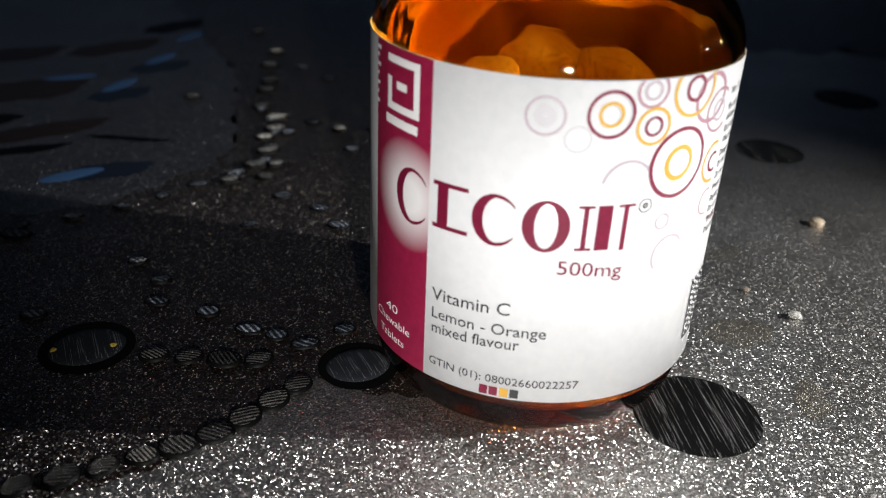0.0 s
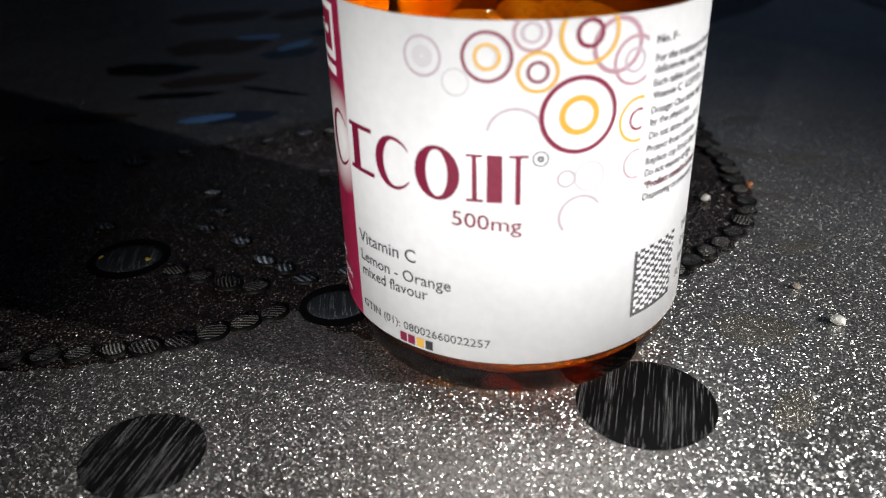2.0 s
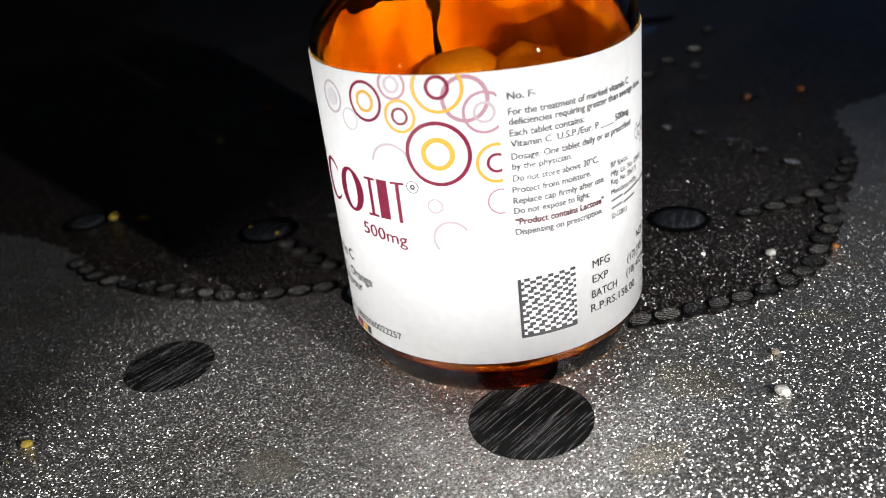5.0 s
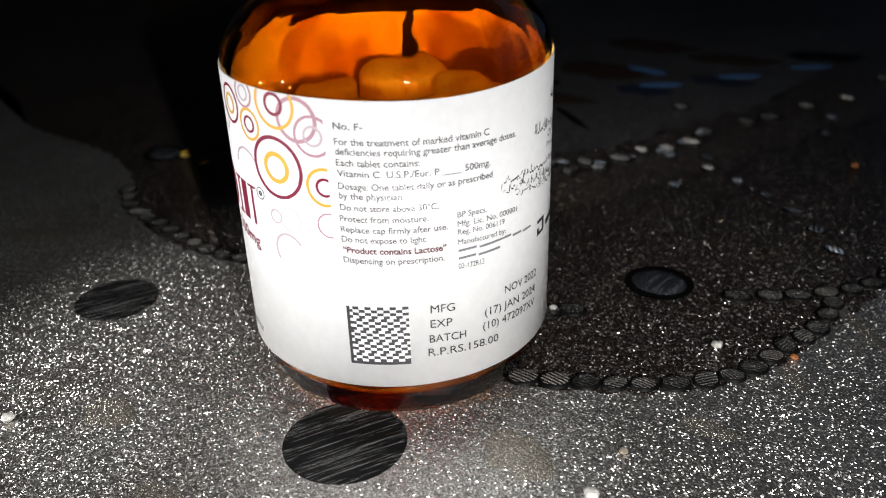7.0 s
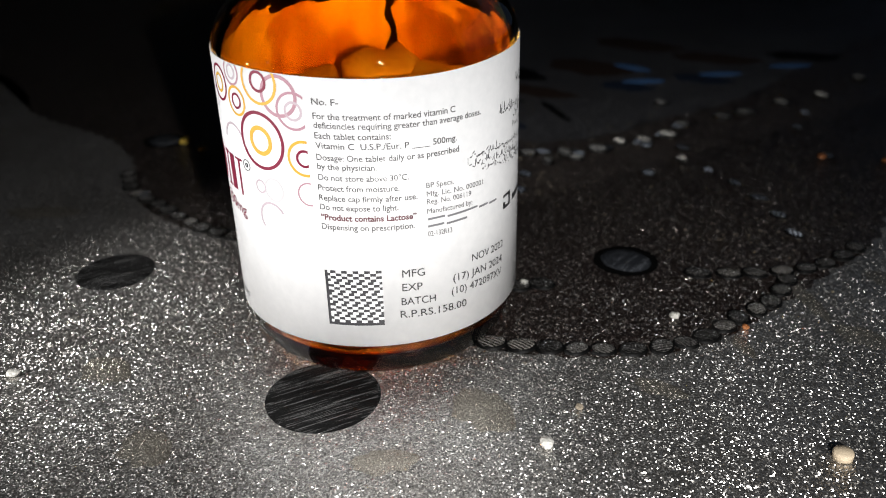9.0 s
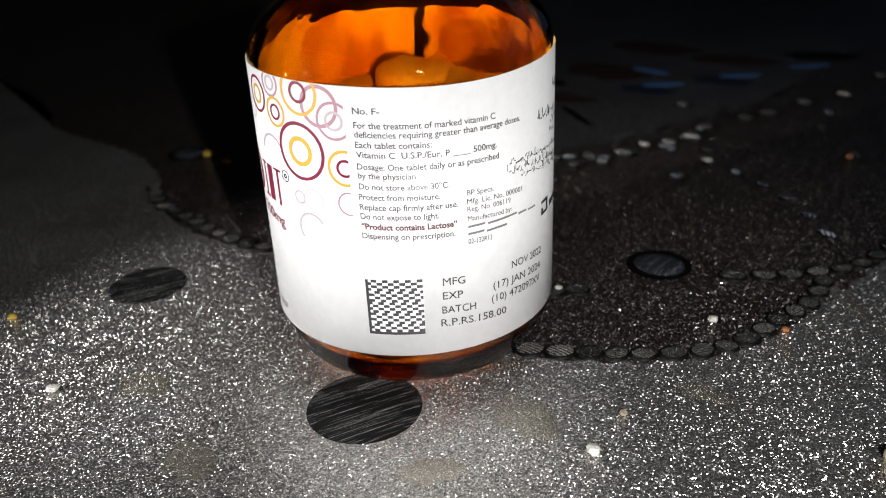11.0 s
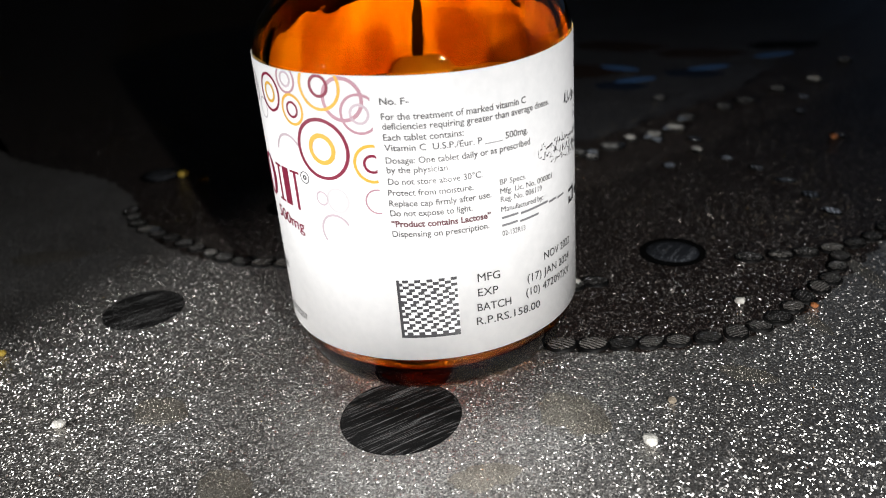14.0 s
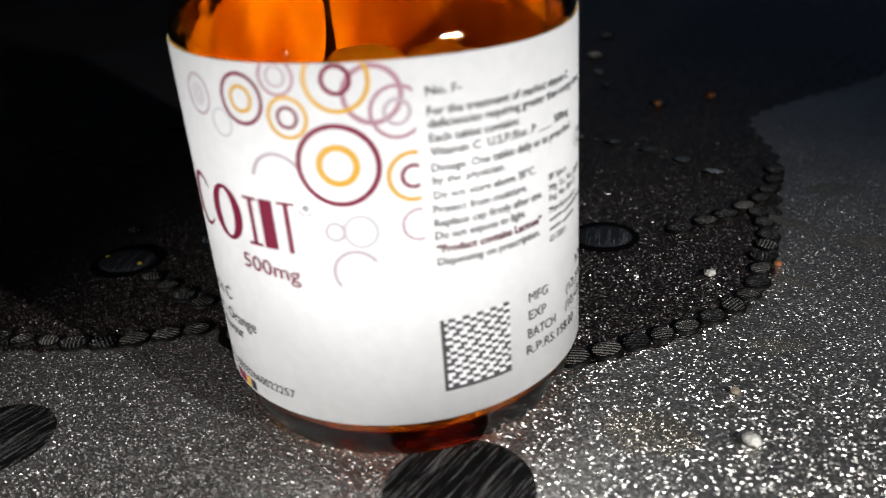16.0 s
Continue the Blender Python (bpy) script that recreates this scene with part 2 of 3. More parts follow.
ZB, ZT = 0.71, 5.14   # label's lower and upper edge, cm


def wrap(theta, z, lift=0.0):
    """A point of the label: degrees round the bottle, height and lift in cm."""
    a, r = radians(theta), (R + lift) * CM
    return (r * math.sin(a), -r * math.cos(a), z * CM)


def upper(theta):
    """The label's upper edge, which is cut a little low beside the text."""
    return ZT - 0.07 * math.exp(-((theta - 88) / 36) ** 2)


def patch(t0, t1, z0, z1, lift, steps=0):
    """A curved rectangle on the label, no higher than its upper edge."""
    bm = bmesh.new()
    n = steps or max(1, int(abs(t1 - t0) / 1.5))
    around = [t0 + (t1 - t0) * k / n for k in range(n + 1)]
    lo = [bm.verts.new(wrap(t, z0, lift)) for t in around]
    hi = [bm.verts.new(wrap(t, min(z1, upper(t)), lift)) for t in around]
    for k in range(n):
        bm.faces.new((lo[k], lo[k + 1], hi[k + 1], hi[k]))
    return bm


DEG = 180 / (math.pi * R)   # degrees round the label for one centimetre
CLIP = 46.6                 # the rings end on this line


def annulus(theta, z, r1, r0, lift, squash=1.0, start=0.0, sweep=360.0, limit=CLIP, inner=None):
    """A printed ring, cut at the line beside the text and at the label's upper edge. inner: another squash for its hole."""
    bm = bmesh.new()
    n = max(8, int(72 * sweep / 360))
    hole = squash if inner is None else inner

    def at(r, w, k):
        a = radians(start + sweep * k / n)
        t = min(theta + r * w * math.cos(a) * DEG, limit)
        return (t, min(z + r * math.sin(a), upper(t) - 0.004))
    pairs = [(at(r0, hole, k), at(r1, squash, k)) for k in range(n + 1)]
    for p, q in zip(pairs, pairs[1:]):
        pts = [p[0], p[1], q[1], q[0]]
        if max(a[0] for a in pts) - min(a[0] for a in pts) < 1e-4 or max(a[1] for a in pts) - min(a[1] for a in pts) < 1e-4:
            continue
        bm.faces.new([bm.verts.new(wrap(*a, lift)) for a in pts])
    return bm


def letters(name, body, t0, t1, z, tall, mat, parent, label="", slope=0.0, weight=0.0):
    """A line of print on the label, from t0 to t1 degrees, on the base line z, capitals tall cm high. slope: cm a degree; weight: how far the strokes swell, of the size."""
    font = bpy.data.curves.new(name, "FONT")
    font.body = body
    font.size = tall / 0.72
    font.resolution_u = 3
    font.offset = weight * font.size
    ob = bpy.data.objects.new(name, font)
    scene.collection.objects.link(ob)
    bpy.context.view_layer.update()
    data = bpy.data.meshes.new_from_object(ob.evaluated_get(bpy.context.evaluated_depsgraph_get()))
    bpy.data.objects.remove(ob)
    xs = [v.co.x for v in data.vertices]
    x0, x1 = min(xs), max(xs)
    line = bmesh.new()
    line.from_mesh(data)
    for v in line.verts:
        t = t0 + (t1 - t0) * (v.co.x - x0) / (x1 - x0)
        v.co = Vector(wrap(t, z + v.co.y + slope * (t - t0), 0.01))
    bpy.data.meshes.remove(data)
    return part(name, line, mat, parent, label, False)


# ---- the room, plain and dark ----
def structure(name, bm, mat, label):
    return tagged(new(name, mesh_of(bm, name, mat, False)), label, name.split("_")[0], kind="structure")


structure("floor", box(-2.2, 2.2, -2.2, 2.2, -0.85, -0.75), WALL, "plain dark floor of the unlit room")
structure("ceiling", box(-2.2, 2.2, -2.2, 2.2, 1.75, 1.85), WALL, "plain ceiling of the unlit room")
# unseen opening, added to let the world's blue fill into the room
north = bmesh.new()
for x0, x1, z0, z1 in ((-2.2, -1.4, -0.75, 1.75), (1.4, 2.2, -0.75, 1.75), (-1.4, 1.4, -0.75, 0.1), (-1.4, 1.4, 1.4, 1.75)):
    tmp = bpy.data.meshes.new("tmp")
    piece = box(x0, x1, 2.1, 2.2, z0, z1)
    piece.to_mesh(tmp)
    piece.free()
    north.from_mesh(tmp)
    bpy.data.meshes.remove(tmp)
structure("wall_north", north, WALL, "plain wall with an unseen opening added for blue fill light")
structure("wall_south", box(-2.2, 2.2, -2.2, -2.1, -0.75, 1.75), WALL, "plain painted wall in the dark")
structure("wall_east", box(2.1, 2.2, -2.1, 2.1, -0.75, 1.75), WALL, "plain painted wall in the dark")
structure("wall_west", box(-2.2, -2.1, -2.1, 2.1, -0.75, 1.75), WALL, "plain painted wall in the dark")

table = tagged(new("table"), "table spread with a grey glitter sheet printed in black", "table")
top = part("tabletop", box(-0.75, 0.45, -0.4, 0.6, -0.03, -0.001), EDGE, table)
for x in (-0.70, 0.40):
    for y in (-0.35, 0.55):
        part("leg", box(x - 0.025, x + 0.025, y - 0.025, y + 0.025, -0.75, -0.03), EDGE, table)
sheet = part("sheet", box(-0.76, 0.46, -0.41, 0.61, -0.001, 0.0), SHEET, table, "grey glitter plastic table sheet with black print")


# ---- the printed pattern ----
def smooth_line(points, per=6, closed=True):
    out_points = []
    n = len(points)
    for k in range(n if closed else n - 1):
        p0, p1, p2, p3 = (Vector(points[(k + d) % n]) if closed else Vector(points[min(max(k + d, 0), n - 1)]) for d in (-1, 0, 1, 2))
        for s in range(per):
            u = s / per
            out_points.append(0.5 * ((2 * p1) + (p2 - p0) * u + (2 * p0 - 5 * p1 + 4 * p2 - p3) * u * u + (3 * p1 - p0 - 3 * p2 + p3) * u ** 3))
    return out_points


def scallop(points, size, depth, reach):
    """Rounded bites along an outline, for its points within reach cm of the bottle."""
    line, run, res = points + [points[0]], 0.0, []
    for p, q in zip(line, line[1:]):
        d = (q - p).length
        steps = max(1, int(d / (size / 6))) if p.length < reach else 1
        side = Vector((q.y - p.y, p.x - q.x)).normalized() if d > 1e-6 else Vector((0, 0))
        for k in range(steps):
            w = run + d * k / steps
            res.append(p + (q - p) * k / steps + side * (depth * abs(math.sin(math.pi * w / size)) if p.length < reach else 0))
        run += d
    return res


def flat(points, z, thick=0.004):
    """A thin printed field with its own edge."""
    bm = bmesh.new()
    face = bm.faces.new([bm.verts.new((p[0] * CM, p[1] * CM, z * CM)) for p in points])
    if face.normal.z < 0 or face.calc_area() and sum((points[k][0] - points[k - 1][0]) * (points[k][1] + points[k - 1][1]) for k in range(len(points))) > 0:
        face.normal_flip()
    bmesh.ops.triangulate(bm, faces=[face])
    return bm


MOTIF_EDGE = [(-34, -8), (-20, -5.3), (-16.5, -5.1), (-12.6, -3.3), (-10, -2.95), (-8.6, -3.2), (-7.3, -3.2), (-6.2, -2.95), (-5.1, -2.4),
              (-4.0, -1.4), (-3.2, -0.8), (-2.4, -1.2), (-1, -1.2), (0.5, -0.4), (2.1, 1.05), (2.7, 1.7), (3.3, 2.55), (3.72, 3.7),
              (3.8, 5.0), (3.45, 6.6), (3.0, 8.4), (2.4, 10.4), (1.1, 12.7), (1.6, 14.6), (3.2, 18), (6, 26), (6, 58), (-70, 58), (-70, -8)]
part("dark_motif", flat(scallop(smooth_line(MOTIF_EDGE), 0.62, 0.14, 30), 0.004), MOTIF, table, "black-brown printed motif with a scalloped edge", False)
ISLAND_EDGE = [(-9.9, 5.0), (-8.8, 5.2), (-7.8, 5.7), (-6.85, 6.8), (-6.1, 7.7), (-5.8, 9.4), (-6.1, 11.1), (-6.3, 14.2), (-7.1, 16.7), (-8.2, 19.5),
               (-9.4, 23), (-13, 30), (-30, 34), (-40, 20), (-30, 7), (-16, 4.4), (-13, 4.2)]
part("grey_field", flat(scallop(smooth_line(ISLAND_EDGE), 1.3, 0.25, 26), 0.009), FIELD, table, "dark grey field inside the black motif", False)

FAR_EDGE = [(9.0, 20.6), (10.4, 19.0), (11.6, 18.0), (12.8, 18.5), (14.0, 17.8), (15.6, 18.8), (16.4, 17.2), (19, 16.4), (24, 15), (40, 18), (40, 58), (8, 58), (7.6, 30), (8.0, 24)]
part("dark_motif", flat(scallop(smooth_line(FAR_EDGE), 0.62, 0.14, 26), 0.004), MOTIF, table, "black-brown printed motif with a scalloped edge", False)


def disc_mesh(name, rx, ry, dome, mat, steps=40, rim=None):
    bm = bmesh.new()
    rows = []
    for s, h in ((1.0, 0.0), (0.95, 0.35), (0.82, 0.7), (0.62, 0.9), (0.35, 1.0)):
        rows.append([bm.verts.new((rx * s * math.cos(k * math.tau / steps) * CM, ry * s * math.sin(k * math.tau / steps) * CM, dome * h * CM)) for k in range(steps)])
    for lo, hi in zip(rows, rows[1:]):
        for k in range(steps):
            bm.faces.new((lo[k], lo[(k + 1) % steps], hi[(k + 1) % steps], hi[k]))
    bm.faces.new(rows[-1])
    data = mesh_of(bm, name, mat)
    if rim:
        data.materials.append(rim)
        for f in data.polygons[:2 * steps]:
            f.material_index = 1
    return data


def laid(name, data, x, y, z, turn, parent, label="", sx=1.0, sy=1.0):
    ob = part(name, data, None, parent, label)
    ob.matrix_basis = Matrix.Translation((x * CM, y * CM, z * CM)) @ Matrix.Rotation(radians(turn), 4, "Z") @ Matrix.Diagonal((sx, sy, 1, 1))
    return ob


ROUND = disc_mesh("disc", 1, 1, 0.012, DISC)
for x, y, r in ((2.2, -1.98, 0.93), (-3.9, -4.36, 0.79), (-0.25, -8.8, 0.9), (7.98, 8.38, 0.86), (12.4, 12.7, 0.95)):
    laid("disc", ROUND, x, y, 0.003, 0, sheet, "round scratched black dot", r, r)

HALOED = disc_mesh("halo", 1, 1, 0.008, HALO)
INNER = disc_mesh("oval", 1, 1, 0.05, OVAL)
for x, y, r in ((-6.9, 0.12, 0.72), (-2.7, -0.55, 0.62), (0.77, 5.08, 0.66), (-11.6, -1.95, 0.6)):
    laid("halo", HALOED, x, y, 0.008, 0, sheet, "", r, r)
    laid("oval", INNER, x, y, 0.014, 20, sheet, "ribbed dark oval bead", r * 0.8, r * 0.7)

PEBBLE = disc_mesh("bead", 0.27, 0.215, 0.075, BEAD, 20, HALO)
PALER = disc_mesh("bead", 0.24, 0.16, 0.06, BLUEBEAD, 20, HALO)


def chain(points, data, gap, grow=1.0):
    line = smooth_line(points, 8, False) + [Vector(points[-1])]
    left = 0.0
    for p, q in zip(line, line[1:]):
        d = (q - p).length
        while left <= d and d > 0:
            c = p + (q - p) * (left / d)
            turn = math.degrees(math.atan2(q.y - p.y, q.x - p.x))
            s = grow * random.uniform(0.86, 1.08)
            laid("bead", data, c.x + random.uniform(-0.02, 0.02), c.y + random.uniform(-0.02, 0.02), 0.008, turn + random.uniform(-50, 50), sheet, "", s, s)
            left += gap * random.uniform(0.93, 1.07)
        left -= d


chain([(-9.4, -3.3), (-8.0, -3.35), (-6.86, -2.91), (-5.92, -2.62), (-4.98, -2.25), (-4.21, -1.67), (-3.57, -0.98)], PEBBLE, 0.49)
chain([(-5.82, -0.16), (-4.86, -0.31), (-3.73, -0.40)], PEBBLE, 0.52)
chain([(2.14, 1.16), (2.69, 1.91), (3.25, 2.76), (3.68, 3.74), (3.74, 4.69), (3.55, 5.65), (3.36, 6.57), (2.93, 7.37)], PEBBLE, 0.49)
chain([(0.65, 2.62), (0.9, 3.4)], PEBBLE, 0.5)
chain([(1.91, 6.0), (2.52, 7.11), (2.83, 8.4), (2.6, 9.6)], PEBBLE, 0.55)
chain([(-9.3, 4.36), (-7.45, 5.29), (-6.0, 6.5), (-5.0, 7.4), (-4.75, 8.33), (-4.73, 9.88), (-5.2, 11.6)], PALER, 0.95, 1.0)
chain([(-15.6, 3.66), (-12.9, 3.4), (-10.7, 4.0), (-8.5, 4.0)], PALER, 1.1, 1.3)
for x, y in ((-6.7, 2.88), (-6.16, 2.16), (-6.09, 1.43), (-8.0, 1.09), (-5.19, 1.08), (-4.46, 0.5), (-4.0, 0.32), (-3.53, 0.05), (-2.91, 0.44),
             (-2.76, 8.47), (-2.17, 9.89), (-1.23, 9.89), (-0.25, 9.73), (0.66, 9.41), (1.53, 8.99), (-4.26, 5.73), (-3.45, 5.09), (-3.03, 4.28),
             (-4.84, 4.32), (-1.44, 13.26), (-3.75, 10.4), (-4.37, 9.66), (-3.45, 14.3), (-4.27, 15.5), (-7.76, -3.14)):
    laid("bead", PALER, x, y, 0.008, random.uniform(-30, 30), sheet, "", random.uniform(0.8, 1.1), random.uniform(0.8, 1.1))
# far beads that catch the torch, their glints painted whitish
GLINTBEAD = disc_mesh("bead", 0.27, 0.2, 0.12, GLINTING, 20, HALO)
for x, y, s in ((-5.46, 6.56, 1.0), (-5.0, 7.43, 1.1), (-4.77, 8.34, 1.2), (-4.93, 9.19, 0.9), (-4.7, 9.85, 1.1), (-4.74, 10.69, 1.2), (-5.2, 11.6, 1.0), (-5.19, 13.11, 1.1),
                (-5.16, 13.98, 1.2), (-7.17, 12.43, 0.9), (-4.51, 7.46, 0.8), (-4.71, 6.71, 0.9), (-5.3, 15.6, 1.1), (-5.2, 17.2, 1.0), (-6.0, 19.8, 0.9), (-3.07, 9.79, 0.8)):
    laid("bead", GLINTBEAD, x, y, 0.008, random.uniform(-40, 40), sheet, "", s, s * 0.9)
DASH = disc_mesh("blue_dash", 0.75, 0.26, 0.01, BLUE, 24)
for x, y, a in ((15.7, 19.3, 20), (-9.4, 13.5, 65), (-8.75, 16.3, 65), (-8.3, 19.1, 65), (-10.97, 14.24, 20), (-8.93, 6.94, 30)):
    laid("blue_dash", DASH, x, y, 0.012, a, sheet, "faded blue printed stroke")

# loose gold flecks printed in clusters on the black motif
GOLD = material("gold fleck", (0.6, 0.52, 0.38), 0.3, 0.8)
flecks = bmesh.new()
for cx, cy, spread, count in ((-3.4, 6.1, 0.9, 46), (1.3, 8.2, 1.0, 60), (-5.3, 10.0, 1.2, 40), (-2.0, 7.2, 1.4, 50), (0.0, 10.5, 1.6, 40), (-6.2, 4.2, 1.2, 36)):
    for k in range(count):
        x, y, r = random.gauss(cx, spread), random.gauss(cy, spread * 0.7), random.uniform(0.012, 0.034)
        ring = [flecks.verts.new(((x + r * math.cos(a)) * CM, (y + r * math.sin(a)) * CM, 0.012 * CM)) for a in (0.0, 1.05, 2.09, 3.14, 4.19, 5.24)]
        peak = flecks.verts.new((x * CM, y * CM, (0.012 + r * random.uniform(0.3, 0.9)) * CM))
        for a in range(6):
            flecks.faces.new((ring[a], ring[(a + 1) % 6], peak))
tagged(part("gold_fleck", flecks, GOLD, sheet, "scattered gold flecks on the black print", False), kind="stuff")

STROKE = disc_mesh("dark_stroke", 1, 1, 0.006, HALO, 28)
NAVYSTROKE = disc_mesh("dark_stroke", 1, 1, 0.006, NAVY, 28)
BROWNSTROKE = disc_mesh("dark_stroke", 1, 1, 0.006, RUSSET, 28)
for data in (STROKE, NAVYSTROKE, BROWNSTROKE):
    for v in data.vertices:
        w = v.co.normalized()
        v.co *= 1 + 0.28 * noise.noise(Vector((w.x, w.y, 1)) * 2.0) + 0.14 * noise.noise(Vector((w.x, w.y, 5)) * 6)
for data, x, y, a, rx, ry in ((NAVYSTROKE, -8.2, 7.2, 20, 0.95, 0.45), (STROKE, -8.2, 9.2, -10, 1.1, 0.14), (STROKE, -10.6, 8.4, 20, 1.2, 0.25), (BROWNSTROKE, -10.3, 9.8, 30, 1.5, 0.5),
                              (NAVYSTROKE, -9.2, 12.7, 35, 0.9, 0.5), (NAVYSTROKE, -8.6, 15.4, 35, 1.0, 0.5), (BROWNSTROKE, -11.8, 13.0, 25, 1.6, 0.9), (BROWNSTROKE, -10.4, 17.6, 40, 1.6, 0.7),
                              (STROKE, -12.6, 10.4, 10, 1.4, 0.6), (BROWNSTROKE, -13.5, 16.5, 30, 1.8, 0.8), (STROKE, -9.0, 20.5, 50, 1.3, 0.6), (BROWNSTROKE, -12.0, 6.4, 15, 1.2, 0.4)):
    laid("dark_stroke", data, x, y, 0.011, a, sheet, "dark printed stroke in the grey field", rx, ry)

SPOT = disc_mesh("tan_spot", 1, 1, 0.004, TAN, 48)
for v in SPOT.vertices:
    w = v.co.normalized()
    v.co *= 1 + 0.3 * noise.noise(Vector((w.x, w.y, 0)) * 2.2) + 0.12 * noise.noise(Vector((w.x, w.y, 3)) * 7)
for x, y, a, rx, ry in ((5.05, 6.95, 20, 0.5, 0.3), (3.7, 7.1, -20, 0.75, 0.16), (4.3, 4.92, -15, 0.35, 0.13), (-0.26, -5.0, 30, 0.5, 0.35),
                        (3.9, 9.1, 30, 0.5, 0.3), (-7.9, -5.5, 60, 0.9, 0.35), (3.72, 0.12, 10, 0.62, 0.42), (4.1, -1.72, 70, 0.5, 0.26),
                        (2.15, -4.75, 15, 0.48, 0.36), (4.57, 2.89, 30, 0.45, 0.2)):
    laid("tan_spot", SPOT, x, y, 0.003, a, sheet, "worn tan spot in the print", rx, ry)

# ---- bottle ----
bottle = tagged(new("pill_bottle"), "amber glass pill bottle with white printed label, holding orange tablets", "bottle")
OUTER = [(0, 0.12), (1.7, 0.1), (2.04, 0.02), (2.16, 0.0), (2.23, 0.03), (2.3, 0.12), (2.37, 0.28), (2.43, 0.48), (2.47, 0.66), (2.48, 1.5), (2.48, 3.0), (2.48, 4.6), (2.48, 5.15),
         (2.465, 5.28), (2.41, 5.45), (2.31, 5.62), (2.16, 5.78), (1.98, 5.92), (1.82, 6.04), (1.72, 6.15), (1.67, 6.27), (1.66, 6.4), (1.66, 6.55),
         (1.72, 6.6), (1.76, 6.68), (1.72, 6.76), (1.62, 6.8), (1.6, 7.1), (1.68, 7.14), (1.68, 7.22), (1.6, 7.28), (1.6, 7.7), (1.56, 7.76), (1.48, 7.78)]
INSIDE = [(1.42, 7.74), (1.4, 7.1), (1.42, 6.4), (1.5, 6.2), (1.66, 6.0), (1.9, 5.82), (2.08, 5.64), (2.22, 5.42), (2.29, 5.2), (2.31, 5.0), (2.31, 3.0), (2.3, 0.9), (2.24, 0.62), (2.12, 0.42),
          (1.95, 0.31), (1.6, 0.27), (0, 0.32)]
glass = part("glass_body", lathe(OUTER + INSIDE, 128), GLASS, bottle, "clear amber glass body with rounded shoulder")
glass.visible_shadow = False
glass.data.materials.append(HEEL)
for f in glass.data.polygons:
    f.material_index = 1 if f.center.z < 0.68 * CM else 0
part("inner_face", lathe([(r - 0.02 if r else 0, z + (0.02 if z < 0.6 else 0)) for r, z in INSIDE], 96), AMBER, bottle, "amber inner face of the glass")
part("glass_base", lathe([(0, 0.16), (1.8, 0.15), (2.08, 0.08), (2.2, 0.14), (2.28, 0.3), (2.36, 0.5), (2.4, 0.66)], 96), DEEP, bottle, "thick dark amber glass base")

label_bm = patch(-120, 236, ZB, ZT, 0.0, 240)
label = part("label", label_bm, PAPER, bottle, "white paper label printed in crimson, yellow and grey")
thick = label.modifiers.new("thickness", "SOLIDIFY")
thick.thickness, thick.offset = 0.012 * CM, -1

part("crimson_band", patch(-74.5, -46.2, ZB + 0.002, ZT - 0.002, 0.003), BAND, label, "crimson band with a soft white glow")
for k, (z, w) in enumerate(((5.0, 3.0), (4.9, 1.6), (4.78, 2.6), (4.66, 1.4), (4.54, 2.2), (4.42, 1.2), (4.3, 1.8))):
    part("white_bar", patch(-74.6, -74.6 + w, z, z + 0.05, 0.005), WHITEINK, label)
# the maker's mark and name as plain shapes
mark = bmesh.new()
for t0, t1, z0, z1 in ((-66.5, -51.0, 4.93, 5.03), (-66.5, -51.0, 4.33, 4.43), (-53.4, -51.0, 4.43, 4.93), (-66.5, -64.1, 4.43, 4.75), (-61.5, -56.5, 4.62, 4.72)):
    piece = patch(t0, t1, z0, z1, 0.006)
    tmp = bpy.data.meshes.new("tmp")
    piece.to_mesh(tmp)
    piece.free()
    mark.from_mesh(tmp)
    bpy.data.meshes.remove(tmp)
part("printed_mark", mark, WHITEINK, label, "white square mark on the crimson band")
part("printed_bar", patch(-67.5, -51.5, 4.13, 4.25, 0.006), WHITEINK, label, "white bar of print under the mark")
# the product's name as plain crimson shapes
def crescent(theta, z, wide, tall, thick):
    """A moon of ink: thick on its near side, running out to thin tips."""
    bm = bmesh.new()
    ring = [radians(38 + 284 * k / 48) for k in range(49)]
    outer = [wrap(theta + wide * math.cos(a) * DEG, z + tall * math.sin(a), 0.006) for a in ring]
    inner = [wrap(theta + (wide * math.cos(a) + thick * max(0.0, -math.cos(a)) ** 0.8) * DEG, z + (tall - 0.045) * math.sin(a), 0.006) for a in ring]
    a, b = [bm.verts.new(c) for c in outer], [bm.verts.new(c) for c in inner]
    for k in range(48):
        bm.faces.new((a[k], b[k], b[k + 1], a[k + 1]))
    return bm


part("name_shape", crescent(-53.2, 3.3, 0.32, 0.385, 0.14), CRIMSON, label, "crimson crescent of the printed name")
part("name_shape", patch(-43.0, -39.4, 3.03, 3.66, 0.006), CRIMSON, label, "crimson block of the printed name")
for z0, z1, t1 in ((3.03, 3.085, -32.8), (3.61, 3.665, -33.0)):
    part("name_shape", patch(-44.6, t1, z0, z1, 0.0075), CRIMSON, label)
part("name_shape", crescent(-24.8, 3.33, 0.3, 0.345, 0.14), CRIMSON, label)
part("name_shape", annulus(-10.6, 3.33, 0.345, 0.3, 0.006, 0.84, inner=0.47), CRIMSON, label)
part("name_shape", patch(-0.6, 0.8, 3.02, 3.62, 0.006), CRIMSON, label)
part("name_shape", patch(3.4, 7.6, 3.02, 3.62, 0.006), CRIMSON, label)
part("name_shape", patch(11.0, 12.4, 3.0, 3.6, 0.006), CRIMSON, label)
